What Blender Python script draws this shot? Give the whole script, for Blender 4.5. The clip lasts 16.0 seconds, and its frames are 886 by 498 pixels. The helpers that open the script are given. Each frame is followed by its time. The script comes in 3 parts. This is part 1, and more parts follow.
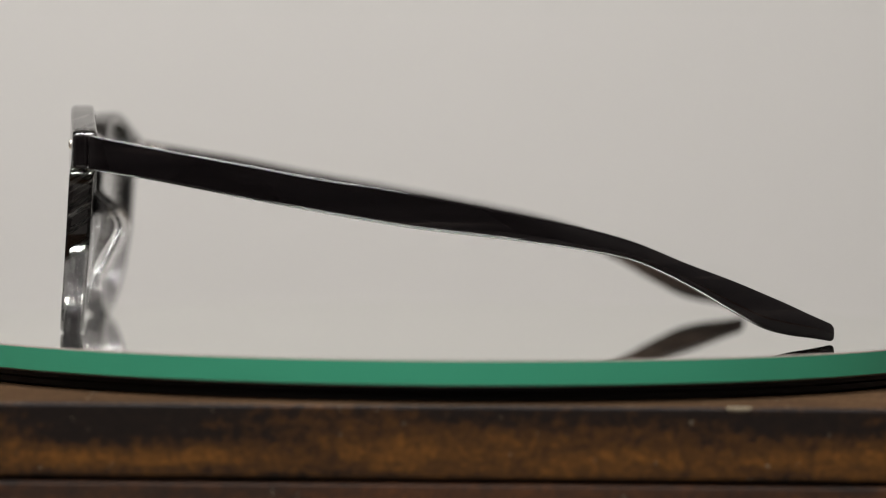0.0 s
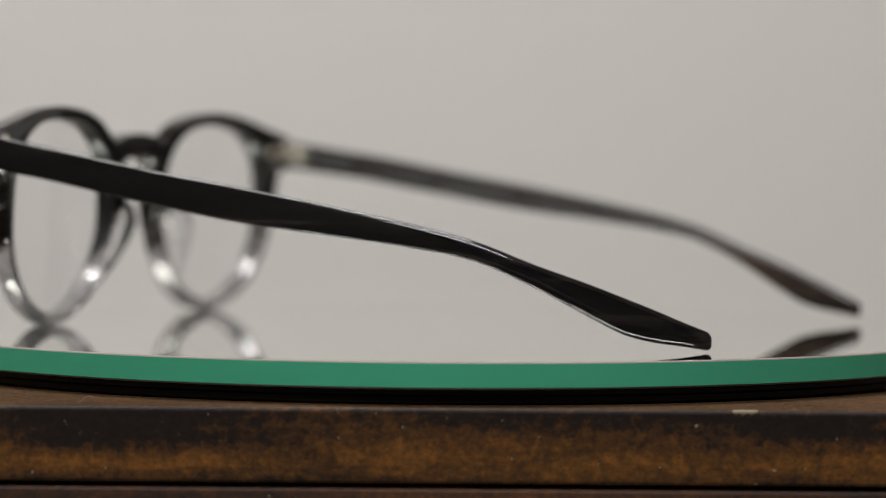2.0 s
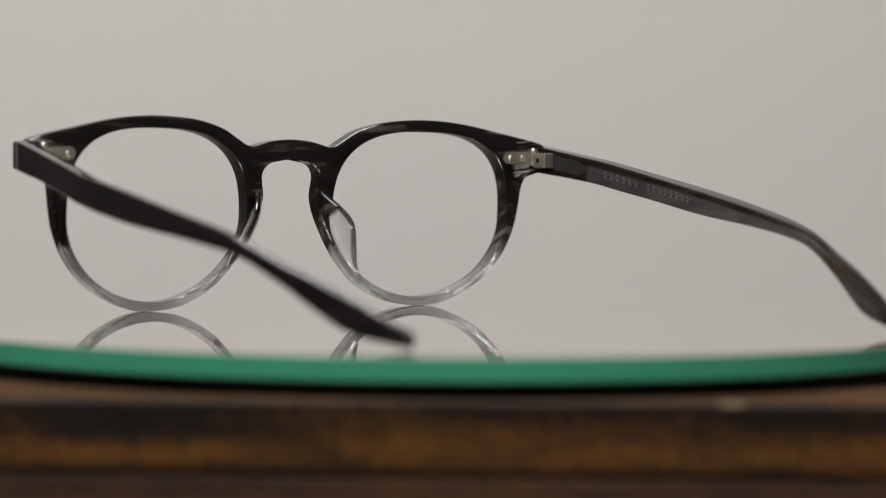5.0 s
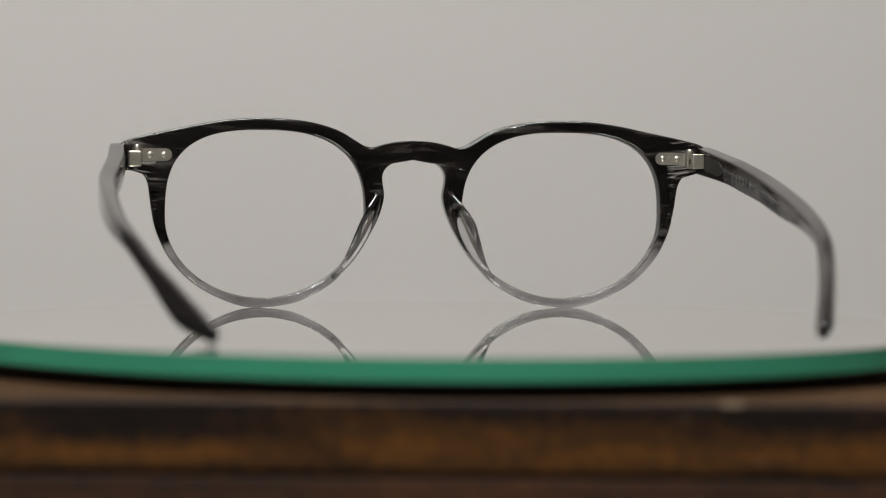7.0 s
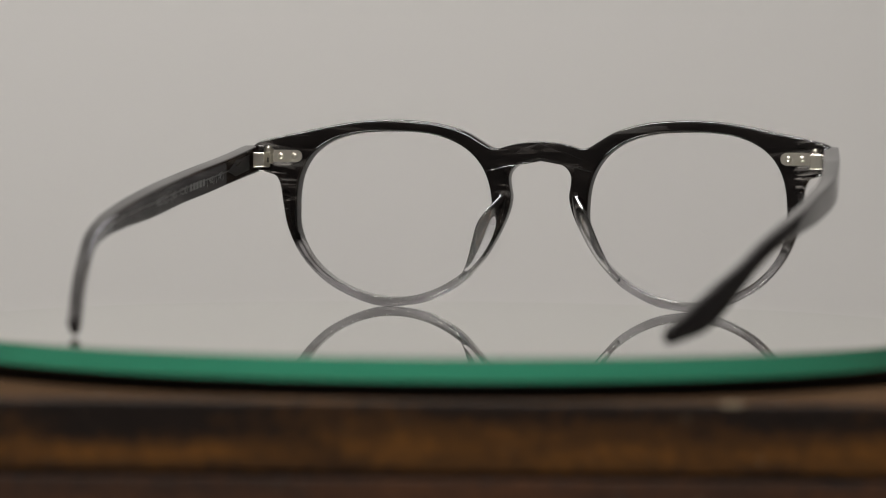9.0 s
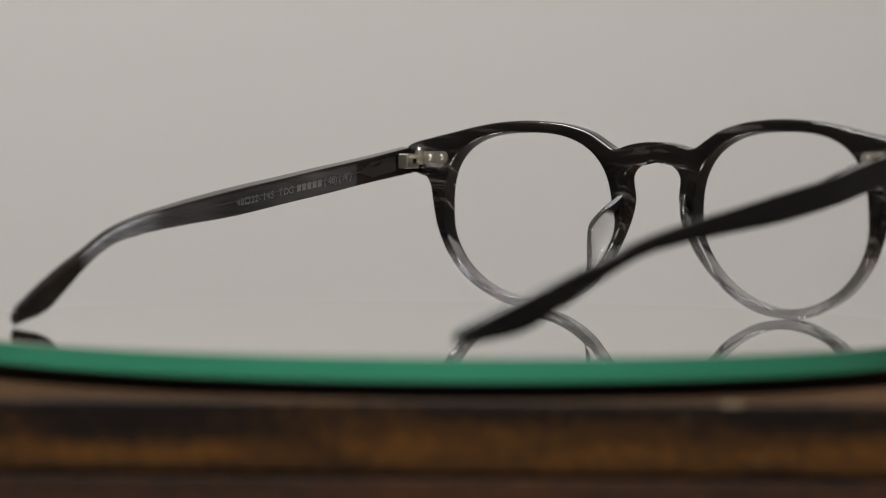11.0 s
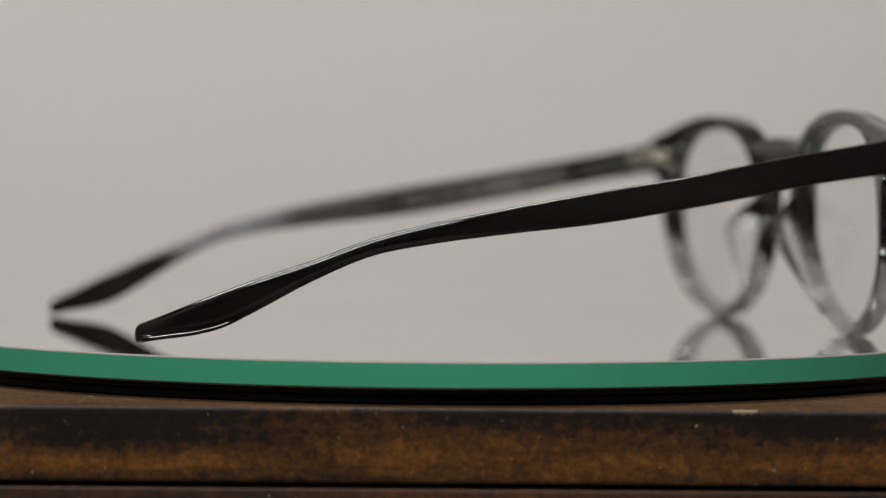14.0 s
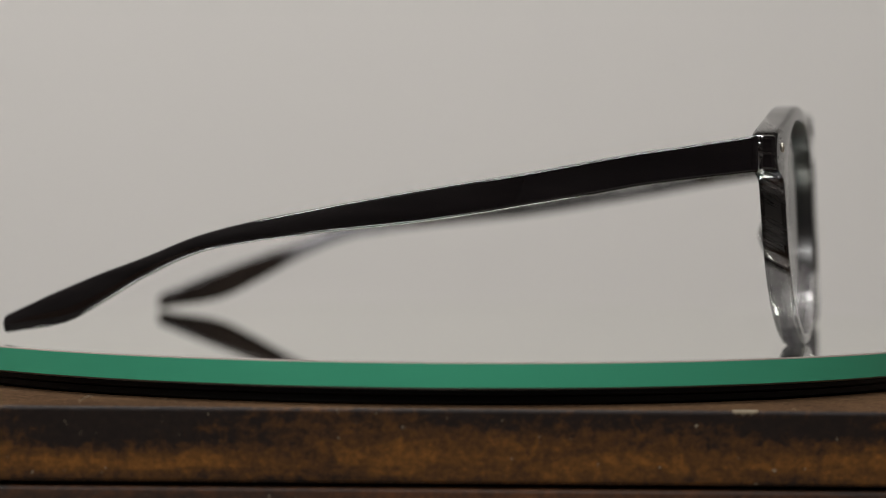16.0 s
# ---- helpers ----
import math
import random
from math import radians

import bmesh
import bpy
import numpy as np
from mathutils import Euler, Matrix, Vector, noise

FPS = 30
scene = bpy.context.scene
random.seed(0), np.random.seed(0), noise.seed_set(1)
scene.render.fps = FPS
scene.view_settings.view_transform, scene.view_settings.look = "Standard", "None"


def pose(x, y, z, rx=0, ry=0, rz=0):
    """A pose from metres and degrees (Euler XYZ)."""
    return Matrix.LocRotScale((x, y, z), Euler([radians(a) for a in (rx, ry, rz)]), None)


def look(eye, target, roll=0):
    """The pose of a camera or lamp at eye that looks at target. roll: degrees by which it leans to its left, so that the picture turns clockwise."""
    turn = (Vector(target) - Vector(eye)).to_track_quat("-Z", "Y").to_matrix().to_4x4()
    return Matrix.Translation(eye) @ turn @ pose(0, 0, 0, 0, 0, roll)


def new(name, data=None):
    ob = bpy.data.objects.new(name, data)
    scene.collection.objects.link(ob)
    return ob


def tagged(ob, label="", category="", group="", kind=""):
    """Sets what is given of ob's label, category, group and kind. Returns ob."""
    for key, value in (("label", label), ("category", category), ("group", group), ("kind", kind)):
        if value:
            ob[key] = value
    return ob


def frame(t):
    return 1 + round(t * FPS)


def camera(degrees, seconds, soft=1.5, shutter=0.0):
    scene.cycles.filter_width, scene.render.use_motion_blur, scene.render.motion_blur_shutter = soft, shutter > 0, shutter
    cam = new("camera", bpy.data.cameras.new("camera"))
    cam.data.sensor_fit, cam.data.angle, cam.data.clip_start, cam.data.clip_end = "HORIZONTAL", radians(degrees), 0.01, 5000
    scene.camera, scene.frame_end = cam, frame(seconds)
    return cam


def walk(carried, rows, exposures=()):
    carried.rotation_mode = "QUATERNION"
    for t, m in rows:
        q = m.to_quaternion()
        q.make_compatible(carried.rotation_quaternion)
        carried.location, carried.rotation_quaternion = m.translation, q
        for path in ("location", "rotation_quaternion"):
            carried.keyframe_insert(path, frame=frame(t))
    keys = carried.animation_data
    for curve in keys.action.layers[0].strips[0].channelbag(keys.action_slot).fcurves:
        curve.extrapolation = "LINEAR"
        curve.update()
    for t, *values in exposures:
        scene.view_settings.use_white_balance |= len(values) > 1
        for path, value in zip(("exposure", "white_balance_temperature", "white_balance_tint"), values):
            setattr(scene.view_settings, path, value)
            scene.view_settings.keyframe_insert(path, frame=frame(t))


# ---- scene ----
# Metres; z = 0 is the top of the turning glass disc, whose axle is the z axis.

# ---- camera ----
CAM_D, CAM_H, CAM_PITCH, CAM_ROLL = 0.60824, 0.03266, -1.578, 0.441
cam = camera(17.46, 16.0, soft=1.0)


def cam_pose(breath):
    """The camera slides a little towards its subject when it focuses near (breath 1)."""
    way = Vector((0.0008, math.cos(radians(CAM_PITCH)), math.sin(radians(CAM_PITCH))))
    eye = Vector((0, -CAM_D, CAM_H)) + way * 0.0215 * breath
    return look(eye, eye + way, CAM_ROLL)


walk(cam, [(t, cam_pose(b)) for t, b in (
    (0, 0.55), (0.5, 0.6), (1.0, 0.92), (1.3, 1), (3.2, 1), (3.9, 1), (4.8, 0), (5.3, 0), (11.35, 0), (11.7, 1), (16, 1))],
    exposures=[(0, 0.15), (0.3, 0.06), (0.6, -0.06), (1.4, -0.03), (3.0, 0.04), (5.5, -0.03), (7.5, -0.09), (11.3, -0.13), (12.0, -0.18), (13.0, -0.15), (14.0, -0.08), (16, -0.05)])
focus = new("focus_point")
cam.data.dof.use_dof = True
cam.data.dof.focus_object = focus
cam.data.dof.aperture_fstop = 10.8

# ---- world and light ----
world = bpy.data.worlds.new("world")
scene.world = world
world.use_nodes = True
world.node_tree.nodes["Background"].inputs[0].default_value = (0.9, 0.95, 1.0, 1)
world.node_tree.nodes["Background"].inputs[1].default_value = 0.05


def area_lamp(name, eye, target, sx, sy, watts, colour):
    data = bpy.data.lights.new(name, "AREA")
    data.shape, data.size, data.size_y, data.energy, data.color = "RECTANGLE", sx, sy, watts, colour
    ob = new(name, data)
    ob.matrix_world = look(eye, target)
    return ob


area_lamp("ceiling_lamp_light", (-0.3, 0.2, 1.52), (-0.3, 0.2, 0), 1.2, 0.3, 34.5, (0.99, 0.985, 0.975))
area_lamp("ceiling_lamp_light", (-0.3, -1.7, 1.52), (-0.3, -1.7, 0), 1.2, 0.3, 58, (0.99, 0.985, 0.975))

# ---- materials ----


def material(name):
    m = bpy.data.materials.new(name)
    m.use_nodes = True
    n, l = m.node_tree.nodes, m.node_tree.links
    return m, n, l, n["Principled BSDF"]


def coords(n, l, scale):
    c, mp = n.new("ShaderNodeTexCoord"), n.new("ShaderNodeMapping")
    mp.inputs["Scale"].default_value = scale
    l.new(c.outputs["Object"], mp.inputs["Vector"])
    return mp.outputs["Vector"]


def noise_node(n, l, vec, scale, detail=4, rough=0.55, dist=0.0):
    t = n.new("ShaderNodeTexNoise")
    t.inputs["Scale"].default_value, t.inputs["Detail"].default_value = scale, detail
    t.inputs["Roughness"].default_value, t.inputs["Distortion"].default_value = rough, dist
    l.new(vec, t.inputs["Vector"])
    return t.outputs["Fac"]


def ramp(n, l, fac, stops):
    r = n.new("ShaderNodeValToRGB")
    e = r.color_ramp.elements
    while len(e) < len(stops):
        e.new(0.5)
    for k, (p, c) in zip(e, stops):
        k.position, k.color = p, (*c, 1)
    l.new(fac, r.inputs["Fac"])
    return r.outputs["Color"]


def maths(n, l, op, a, b):
    m = n.new("ShaderNodeMath")
    m.operation = op
    for s, v in zip(m.inputs, (a, b)):
        if isinstance(v, (int, float)):
            s.default_value = v
        else:
            l.new(v, s)
    return m.outputs[0]


def mix_colour(n, l, fac, a, b, kind="MIX"):
    m = n.new("ShaderNodeMix")
    m.data_type, m.blend_type = "RGBA", kind
    for s, v in ((m.inputs[0], fac), (m.inputs[6], a), (m.inputs[7], b)):
        if isinstance(v, (int, float)):
            s.default_value = v
        elif isinstance(v, tuple):
            s.default_value = (*v, 1)
        else:
            l.new(v, s)
    return m.outputs[2]


def bump(n, l, p, height, strength, distance):
    b = n.new("ShaderNodeBump")
    b.inputs["Strength"].default_value, b.inputs["Distance"].default_value = strength, distance
    l.new(height, b.inputs["Height"])
    l.new(b.outputs["Normal"], p.inputs["Normal"])


def wall_paint(name, colour):
    m, n, l, p = material(name)
    v = coords(n, l, (1, 1, 1))
    big = noise_node(n, l, v, 1.3, 2)
    l.new(mix_colour(n, l, big, tuple(c * 0.96 for c in colour), tuple(min(1, c * 1.04) for c in colour)), p.inputs["Base Color"])
    p.inputs["Roughness"].default_value = 0.75
    bump(n, l, p, noise_node(n, l, v, 260, 3), 0.15, 0.001)
    return m


def see_through(m, n, l, p, tint, refract, face_on=0.04):
    """Clear plastic: tinted straight-through light and a glossy coat, part of it refracting."""
    p.inputs["Transmission Weight"].default_value, p.inputs["IOR"].default_value, p.inputs["Roughness"].default_value = 1.0, 1.49, 0.02
    clear, gloss, fres = n.new("ShaderNodeBsdfTransparent"), n.new("ShaderNodeBsdfGlossy"), n.new("ShaderNodeLayerWeight")
    coat, both = n.new("ShaderNodeMixShader"), n.new("ShaderNodeMixShader")
    if isinstance(tint, tuple):
        p.inputs["Base Color"].default_value = clear.inputs["Color"].default_value = (*tint, 1)
    else:
        l.new(tint, p.inputs["Base Color"])
        l.new(tint, clear.inputs["Color"])
    gloss.inputs["Roughness"].default_value, fres.inputs["Blend"].default_value = 0.02, 0.5
    l.new(maths(n, l, "ADD", maths(n, l, "MULTIPLY", maths(n, l, "POWER", fres.outputs["Facing"], 5.0), 0.9), face_on), coat.inputs[0])
    l.new(clear.outputs[0], coat.inputs[1])
    l.new(gloss.outputs[0], coat.inputs[2])
    both.inputs[0].default_value = refract
    l.new(coat.outputs[0], both.inputs[1])
    l.new(p.outputs[0], both.inputs[2])
    l.new(both.outputs[0], n["Material Output"].inputs["Surface"])


def clear_plastic(name, colour, refract, face_on):
    m, n, l, p = material(name)
    see_through(m, n, l, p, colour, refract, face_on)
    return m


def acetate(name, clear_below, rough, dim=(0.30, 0.292, 0.302), light=(0.58, 0.57, 0.588)):
    """Streaked acetate: black laminate with slanting smoky streaks that turns to clear grey below a height."""
    m, n, l, p = material(name)
    c = n.new("ShaderNodeTexCoord")
    sep = n.new("ShaderNodeSeparateXYZ")
    l.new(c.outputs["Object"], sep.inputs[0])
    slant = maths(n, l, "ADD", sep.outputs["Z"], maths(n, l, "MULTIPLY", maths(n, l, "SUBTRACT", sep.outputs["Y"], 0.071), 0.55))
    lay = n.new("ShaderNodeCombineXYZ")
    l.new(maths(n, l, "MULTIPLY", sep.outputs["X"], 46.0), lay.inputs[0])
    l.new(maths(n, l, "MULTIPLY", sep.outputs["Y"], 60.0), lay.inputs[1])
    l.new(maths(n, l, "MULTIPLY", slant, 330.0), lay.inputs[2])
    wav = noise_node(n, l, coords(n, l, (22, 60, 4)), 1.0, 2)
    z = maths(n, l, "ADD", slant, maths(n, l, "MULTIPLY", maths(n, l, "SUBTRACT", wav, 0.5), 0.012))
    streak = noise_node(n, l, lay.outputs[0], 1.0, 2, 0.5, 0.9)
    mid = maths(n, l, "ABSOLUTE", maths(n, l, "SUBTRACT", sep.outputs["X"], 0.0055), 0.0)
    pale = n.new("ShaderNodeMapRange")
    pale.inputs["From Min"].default_value, pale.inputs["From Max"].default_value = 0.002, 0.013
    pale.inputs["To Min"].default_value, pale.inputs["To Max"].default_value = 0.15, 0.0
    l.new(mid, pale.inputs["Value"])
    streak = maths(n, l, "ADD", streak, pale.outputs[0])
    # a finer set of thin clear layers shows on the outer sides of the rims
    thin = n.new("ShaderNodeCombineXYZ")
    l.new(maths(n, l, "MULTIPLY", sep.outputs["X"], 60.0), thin.inputs[0])
    l.new(maths(n, l, "MULTIPLY", sep.outputs["Y"], 40.0), thin.inputs[1])
    l.new(maths(n, l, "MULTIPLY", slant, 900.0), thin.inputs[2])
    lines = noise_node(n, l, thin.outputs[0], 1.0, 2, 0.5, 1.2)
    outer = n.new("ShaderNodeMapRange")
    outer.inputs["From Min"].default_value, outer.inputs["From Max"].default_value = 0.0590, 0.0612
    outer.inputs["To Min"].default_value, outer.inputs["To Max"].default_value = -0.2, 0.02
    l.new(mid, outer.inputs["Value"])
    lines = maths(n, l, "ADD", lines, outer.outputs[0])
    low = n.new("ShaderNodeMapRange")
    low.inputs["From Min"].default_value, low.inputs["From Max"].default_value = clear_below - 0.0008, clear_below + 0.0008
    l.new(z, low.inputs["Value"])
    # dyed share: full in the black, thinner in the streaks, none in the clear foot
    dyed = ramp(n, l, streak, [(0.61, (1, 1, 1)), (0.68, (0.66, 0.66, 0.66)), (0.77, (0.30, 0.30, 0.30))])
    dyed2 = ramp(n, l, lines, [(0.54, (1, 1, 1)), (0.59, (0.10, 0.10, 0.10))])
    share = maths(n, l, "MULTIPLY", maths(n, l, "MULTIPLY", dyed, dyed2), low.outputs[0])
    tint_clear = ramp(n, l, noise_node(n, l, coords(n, l, (30, 60, 300)), 1.0, 3), [(0.3, dim), (0.7, light)])
    tint = mix_colour(n, l, low.outputs[0], tint_clear, (0.56, 0.54, 0.525))
    see_through(m, n, l, p, tint, 0.88)
    p.inputs["Roughness"].default_value = max(0.02, rough * 0.6)
    dye = n.new("ShaderNodeBsdfPrincipled")
    l.new(ramp(n, l, streak, [(0.42, (0.003, 0.0024, 0.0023)), (0.58, (0.0065, 0.0052, 0.0048)), (0.64, (0.030, 0.026, 0.024)), (0.76, (0.14, 0.130, 0.124))]), dye.inputs["Base Color"])
    dye.inputs["Roughness"].default_value, dye.inputs["IOR"].default_value = rough, 1.49
    both = n.new("ShaderNodeMixShader")
    out = n["Material Output"].inputs["Surface"]
    l.new(share, both.inputs[0])
    l.new(out.links[0].from_socket, both.inputs[1])
    l.new(dye.outputs[0], both.inputs[2])
    l.new(both.outputs[0], out)
    return m


def black_acetate():
    """The arms' polished outer face: near-black, with faint smoky streaks along the arm."""
    m, n, l, p = material("smoky_black_acetate")
    v = noise_node(n, l, coords(n, l, (30, 16, 420)), 1.0, 4, 0.6, 0.6)
    l.new(ramp(n, l, v, [(0.42, (0.0030, 0.0022, 0.0025)), (0.60, (0.0052, 0.0040, 0.0043)), (0.76, (0.020, 0.016, 0.015))]), p.inputs["Base Color"])
    p.inputs["Roughness"].default_value = 0.03
    p.inputs["Specular IOR Level"].default_value = 0.48
    return m


def inner_layer():
    """The arms' inner laminate: dark along the top, a greyer core stripe below it, streaked along the arm."""
    m, n, l, p = material("grey_streaked_laminate")
    long = noise_node(n, l, coords(n, l, (20, 26, 40)), 1.0, 3, 0.6, 0.4)
    fine = noise_node(n, l, coords(n, l, (60, 45, 900)), 1.0, 3, 0.6)
    f = maths(n, l, "ADD", maths(n, l, "MULTIPLY", long, 0.7), maths(n, l, "MULTIPLY", fine, 0.3))
    sep = n.new("ShaderNodeSeparateXYZ")
    l.new(coords(n, l, (1, 1, 1)), sep.inputs[0])
    dark = ramp(n, l, f, [(0.40, (0.006, 0.0045, 0.004)), (0.54, (0.016, 0.0115, 0.0095)), (0.68, (0.042, 0.030, 0.024))])
    core = ramp(n, l, f, [(0.38, (0.022, 0.020, 0.020)), (0.54, (0.052, 0.048, 0.049)), (0.68, (0.10, 0.093, 0.093))])
    # the core stripe runs below the middle line of the arm, from the print's end back to the bend
    line = maths(n, l, "ADD", maths(n, l, "MULTIPLY", sep.outputs["Y"], 0.177), 0.0241)
    under = n.new("ShaderNodeMapRange")
    under.inputs["From Min"].default_value, under.inputs["From Max"].default_value = 0.0008, 0.0014
    under.inputs["To Min"].default_value, under.inputs["To Max"].default_value = 1.0, 0.0
    l.new(maths(n, l, "SUBTRACT", sep.outputs["Z"], line), under.inputs["Value"])
    behind = n.new("ShaderNodeMapRange")
    behind.inputs["From Min"].default_value, behind.inputs["From Max"].default_value = 0.0482, 0.0490
    behind.inputs["To Min"].default_value, behind.inputs["To Max"].default_value = 1.0, 0.0
    l.new(sep.outputs["Y"], behind.inputs["Value"])
    before = n.new("ShaderNodeMapRange")
    before.inputs["From Min"].default_value, before.inputs["From Max"].default_value = -0.043, -0.030
    l.new(sep.outputs["Y"], before.inputs["Value"])
    stripe = maths(n, l, "MULTIPLY", maths(n, l, "MULTIPLY", under.outputs[0], behind.outputs[0]), before.outputs[0])
    body = mix_colour(n, l, stripe, dark, core)
    # sheen at one arm's bend, painted into the colour as a pale stretch
    far = maths(n, l, "ABSOLUTE", maths(n, l, "ADD", sep.outputs["Y"], 0.030), 0.0)
    pale = n.new("ShaderNodeMapRange")
    pale.inputs["From Min"].default_value, pale.inputs["From Max"].default_value = 0.004, 0.016
    pale.inputs["To Min"].default_value, pale.inputs["To Max"].default_value = 0.9, 0.0
    l.new(far, pale.inputs["Value"])
    left = maths(n, l, "LESS_THAN", sep.outputs["X"], 0.0)
    light = ramp(n, l, f, [(0.40, (0.12, 0.117, 0.125)), (0.62, (0.36, 0.355, 0.38))])
    l.new(mix_colour(n, l, maths(n, l, "MULTIPLY", pale.outputs[0], left), body, light), p.inputs["Base Color"])
    p.inputs["Roughness"].default_value = 0.10
    p.inputs["Specular IOR Level"].default_value = 0.14
    return m


def metal(name, colour, rough):
    m, n, l, p = material(name)
    v = noise_node(n, l, coords(n, l, (1, 1, 1)), 900, 3)
    l.new(mix_colour(n, l, v, tuple(c * 0.8 for c in colour), colour), p.inputs["Base Color"])
    p.inputs["Metallic"].default_value, p.inputs["Roughness"].default_value = 1.0, rough
    return m


def green_edge():
    m, n, l, p = material("green_glass_edge")
    v = noise_node(n, l, coords(n, l, (1, 1, 1)), 30, 2)
    l.new(mix_colour(n, l, v, (0.037, 0.245, 0.143), (0.045, 0.278, 0.164)), p.inputs["Base Color"])
    p.inputs["Roughness"].default_value = 0.25
    return m


def mirror():
    m, n, l, p = material("mirror_glass_top")
    p.inputs["Base Color"].default_value = (0.80, 0.82, 0.76, 1)
    p.inputs["Metallic"].default_value, p.inputs["Roughness"].default_value = 1.0, 0.008
    return m


def black_plastic():
    m, n, l, p = material("black_plastic")
    p.inputs["Base Color"].default_value = (0.003, 0.003, 0.003, 1)
    p.inputs["Roughness"].default_value = 0.35
    p.inputs["Specular IOR Level"].default_value = 0.2
    return m


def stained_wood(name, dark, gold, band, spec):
    """Dark stain mottled with golden wood; band: height and half-width of the most golden strip, or None."""
    m, n, l, p = material(name)
    grain = noise_node(n, l, coords(n, l, (14, 14, 260)), 1.0, 6, 0.65, 0.8)
    patch = noise_node(n, l, coords(n, l, (30, 30, 150)), 1.0, 5, 0.6, 0.6)
    fleck = noise_node(n, l, coords(n, l, (420, 420, 420)), 1.0, 5, 0.75, 0.4)
    f = maths(n, l, "ADD", maths(n, l, "MULTIPLY", patch, 0.45), maths(n, l, "ADD", maths(n, l, "MULTIPLY", grain, 0.22), maths(n, l, "MULTIPLY", fleck, 0.5)))
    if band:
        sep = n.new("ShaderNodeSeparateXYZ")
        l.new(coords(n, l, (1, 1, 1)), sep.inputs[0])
        # more golden at the band's height, darker away from it
        band_shift = n.new("ShaderNodeMapRange")
        band_shift.interpolation_type = "SMOOTHSTEP"
        band_shift.inputs["From Min"].default_value, band_shift.inputs["From Max"].default_value = 0.0, band[1]
        band_shift.inputs["To Min"].default_value, band_shift.inputs["To Max"].default_value = 0.055, -0.125
        l.new(maths(n, l, "ABSOLUTE", maths(n, l, "SUBTRACT", sep.outputs["Z"], band[0]), 0.0), band_shift.inputs["Value"])
        f = maths(n, l, "ADD", f, band_shift.outputs[0])
    base = ramp(n, l, f, [(0.47, dark), (0.60, tuple(0.68 * d + 0.32 * g for d, g in zip(dark, gold))), (0.72, tuple(0.3 * d + 0.7 * g for d, g in zip(dark, gold))), (0.86, gold)])
    speck = ramp(n, l, noise_node(n, l, coords(n, l, (1, 1, 1)), 620, 2), [(0.71, (0, 0, 0)), (0.77, (1, 1, 1))])
    fine = ramp(n, l, noise_node(n, l, coords(n, l, (900, 900, 1200)), 1.0, 3, 0.7), [(0.32, (0.66, 0.64, 0.62)), (0.5, (0.95, 0.95, 0.95)), (0.68, (1.4, 1.34, 1.25))])
    base = mix_colour(n, l, 1.0, base, fine, "MULTIPLY")
    l.new(mix_colour(n, l, speck, base, (0.16, 0.13, 0.09)), p.inputs["Base Color"])
    p.inputs["Roughness"].default_value = 0.55
    p.inputs["Specular IOR Level"].default_value = spec
    bump(n, l, p, fleck, 0.3, 0.0004)
    return m


def printed(name, colour):
    m, n, l, p = material(name)
    p.inputs["Base Color"].default_value = (*colour, 1)
    p.inputs["Roughness"].default_value = 0.35
    p.inputs["Metallic"].default_value = 0.6
    return m


def lamp_glow():
    m, n, l, p = material("lamp_diffuser")
    p.inputs["Base Color"].default_value = (0.9, 0.9, 0.9, 1)
    p.inputs["Emission Color"].default_value = (1.0, 0.95, 0.88, 1)
    p.inputs["Emission Strength"].default_value = 6.0
    return m


WALL = wall_paint("grey_wall_paint", (0.50, 0.482, 0.46))
DARK_WALL = wall_paint("dark_brown_wall_paint", (0.085, 0.077, 0.072))
CEIL = wall_paint("white_ceiling_paint", (0.78, 0.77, 0.75))
FLOOR = wall_paint("grey_floor", (0.28, 0.26, 0.24))
ACETATE = acetate("streaked_acetate", 0.0150, 0.04)
CUT_ACETATE = acetate("cut_streaked_acetate", 0.0150, 0.35)
ARM_ACETATE = black_acetate()
ARM_INNER = inner_layer()
# brown reflection in the disc's chamfer, painted as an even base colour
ARRIS = wall_paint("arris_reflection_brown", (0.17, 0.145, 0.125))
# dark pad tops: the black frame refracted through clear plastic, put in as dye
PAD = acetate("pad_acetate", 0.0212, 0.03, (0.84, 0.84, 0.85), (0.95, 0.95, 0.955))
LENS = clear_plastic("demo_lens", (0.997, 0.997, 0.998), 0.0, 0.006)
STEEL = metal("brushed_steel", (0.62, 0.575, 0.50), 0.33)
DIM_STEEL = metal("core_steel", (0.26, 0.255, 0.25), 0.35)
WEDGE = metal("sunken_steel", (0.10, 0.097, 0.095), 0.45)
GREEN, MIRROR, BLACK = green_edge(), mirror(), black_plastic()
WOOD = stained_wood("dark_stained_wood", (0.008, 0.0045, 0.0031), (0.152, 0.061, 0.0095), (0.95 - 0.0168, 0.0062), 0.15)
WOOD_LOW = stained_wood("red_stained_wood", (0.011, 0.005, 0.0025), (0.095, 0.032, 0.007), None, 0.3)
WOOD_TOP = stained_wood("brown_wood_top", (0.030, 0.018, 0.011), (0.085, 0.050, 0.027), None, 0.0)
CHIP = wall_paint("pale_bare_wood", (0.15, 0.12, 0.075))
PRINT = printed("dim_print", (0.12, 0.118, 0.115))
PRINT_LIGHT = printed("silver_print", (0.27, 0.266, 0.262))
GLOW = lamp_glow()


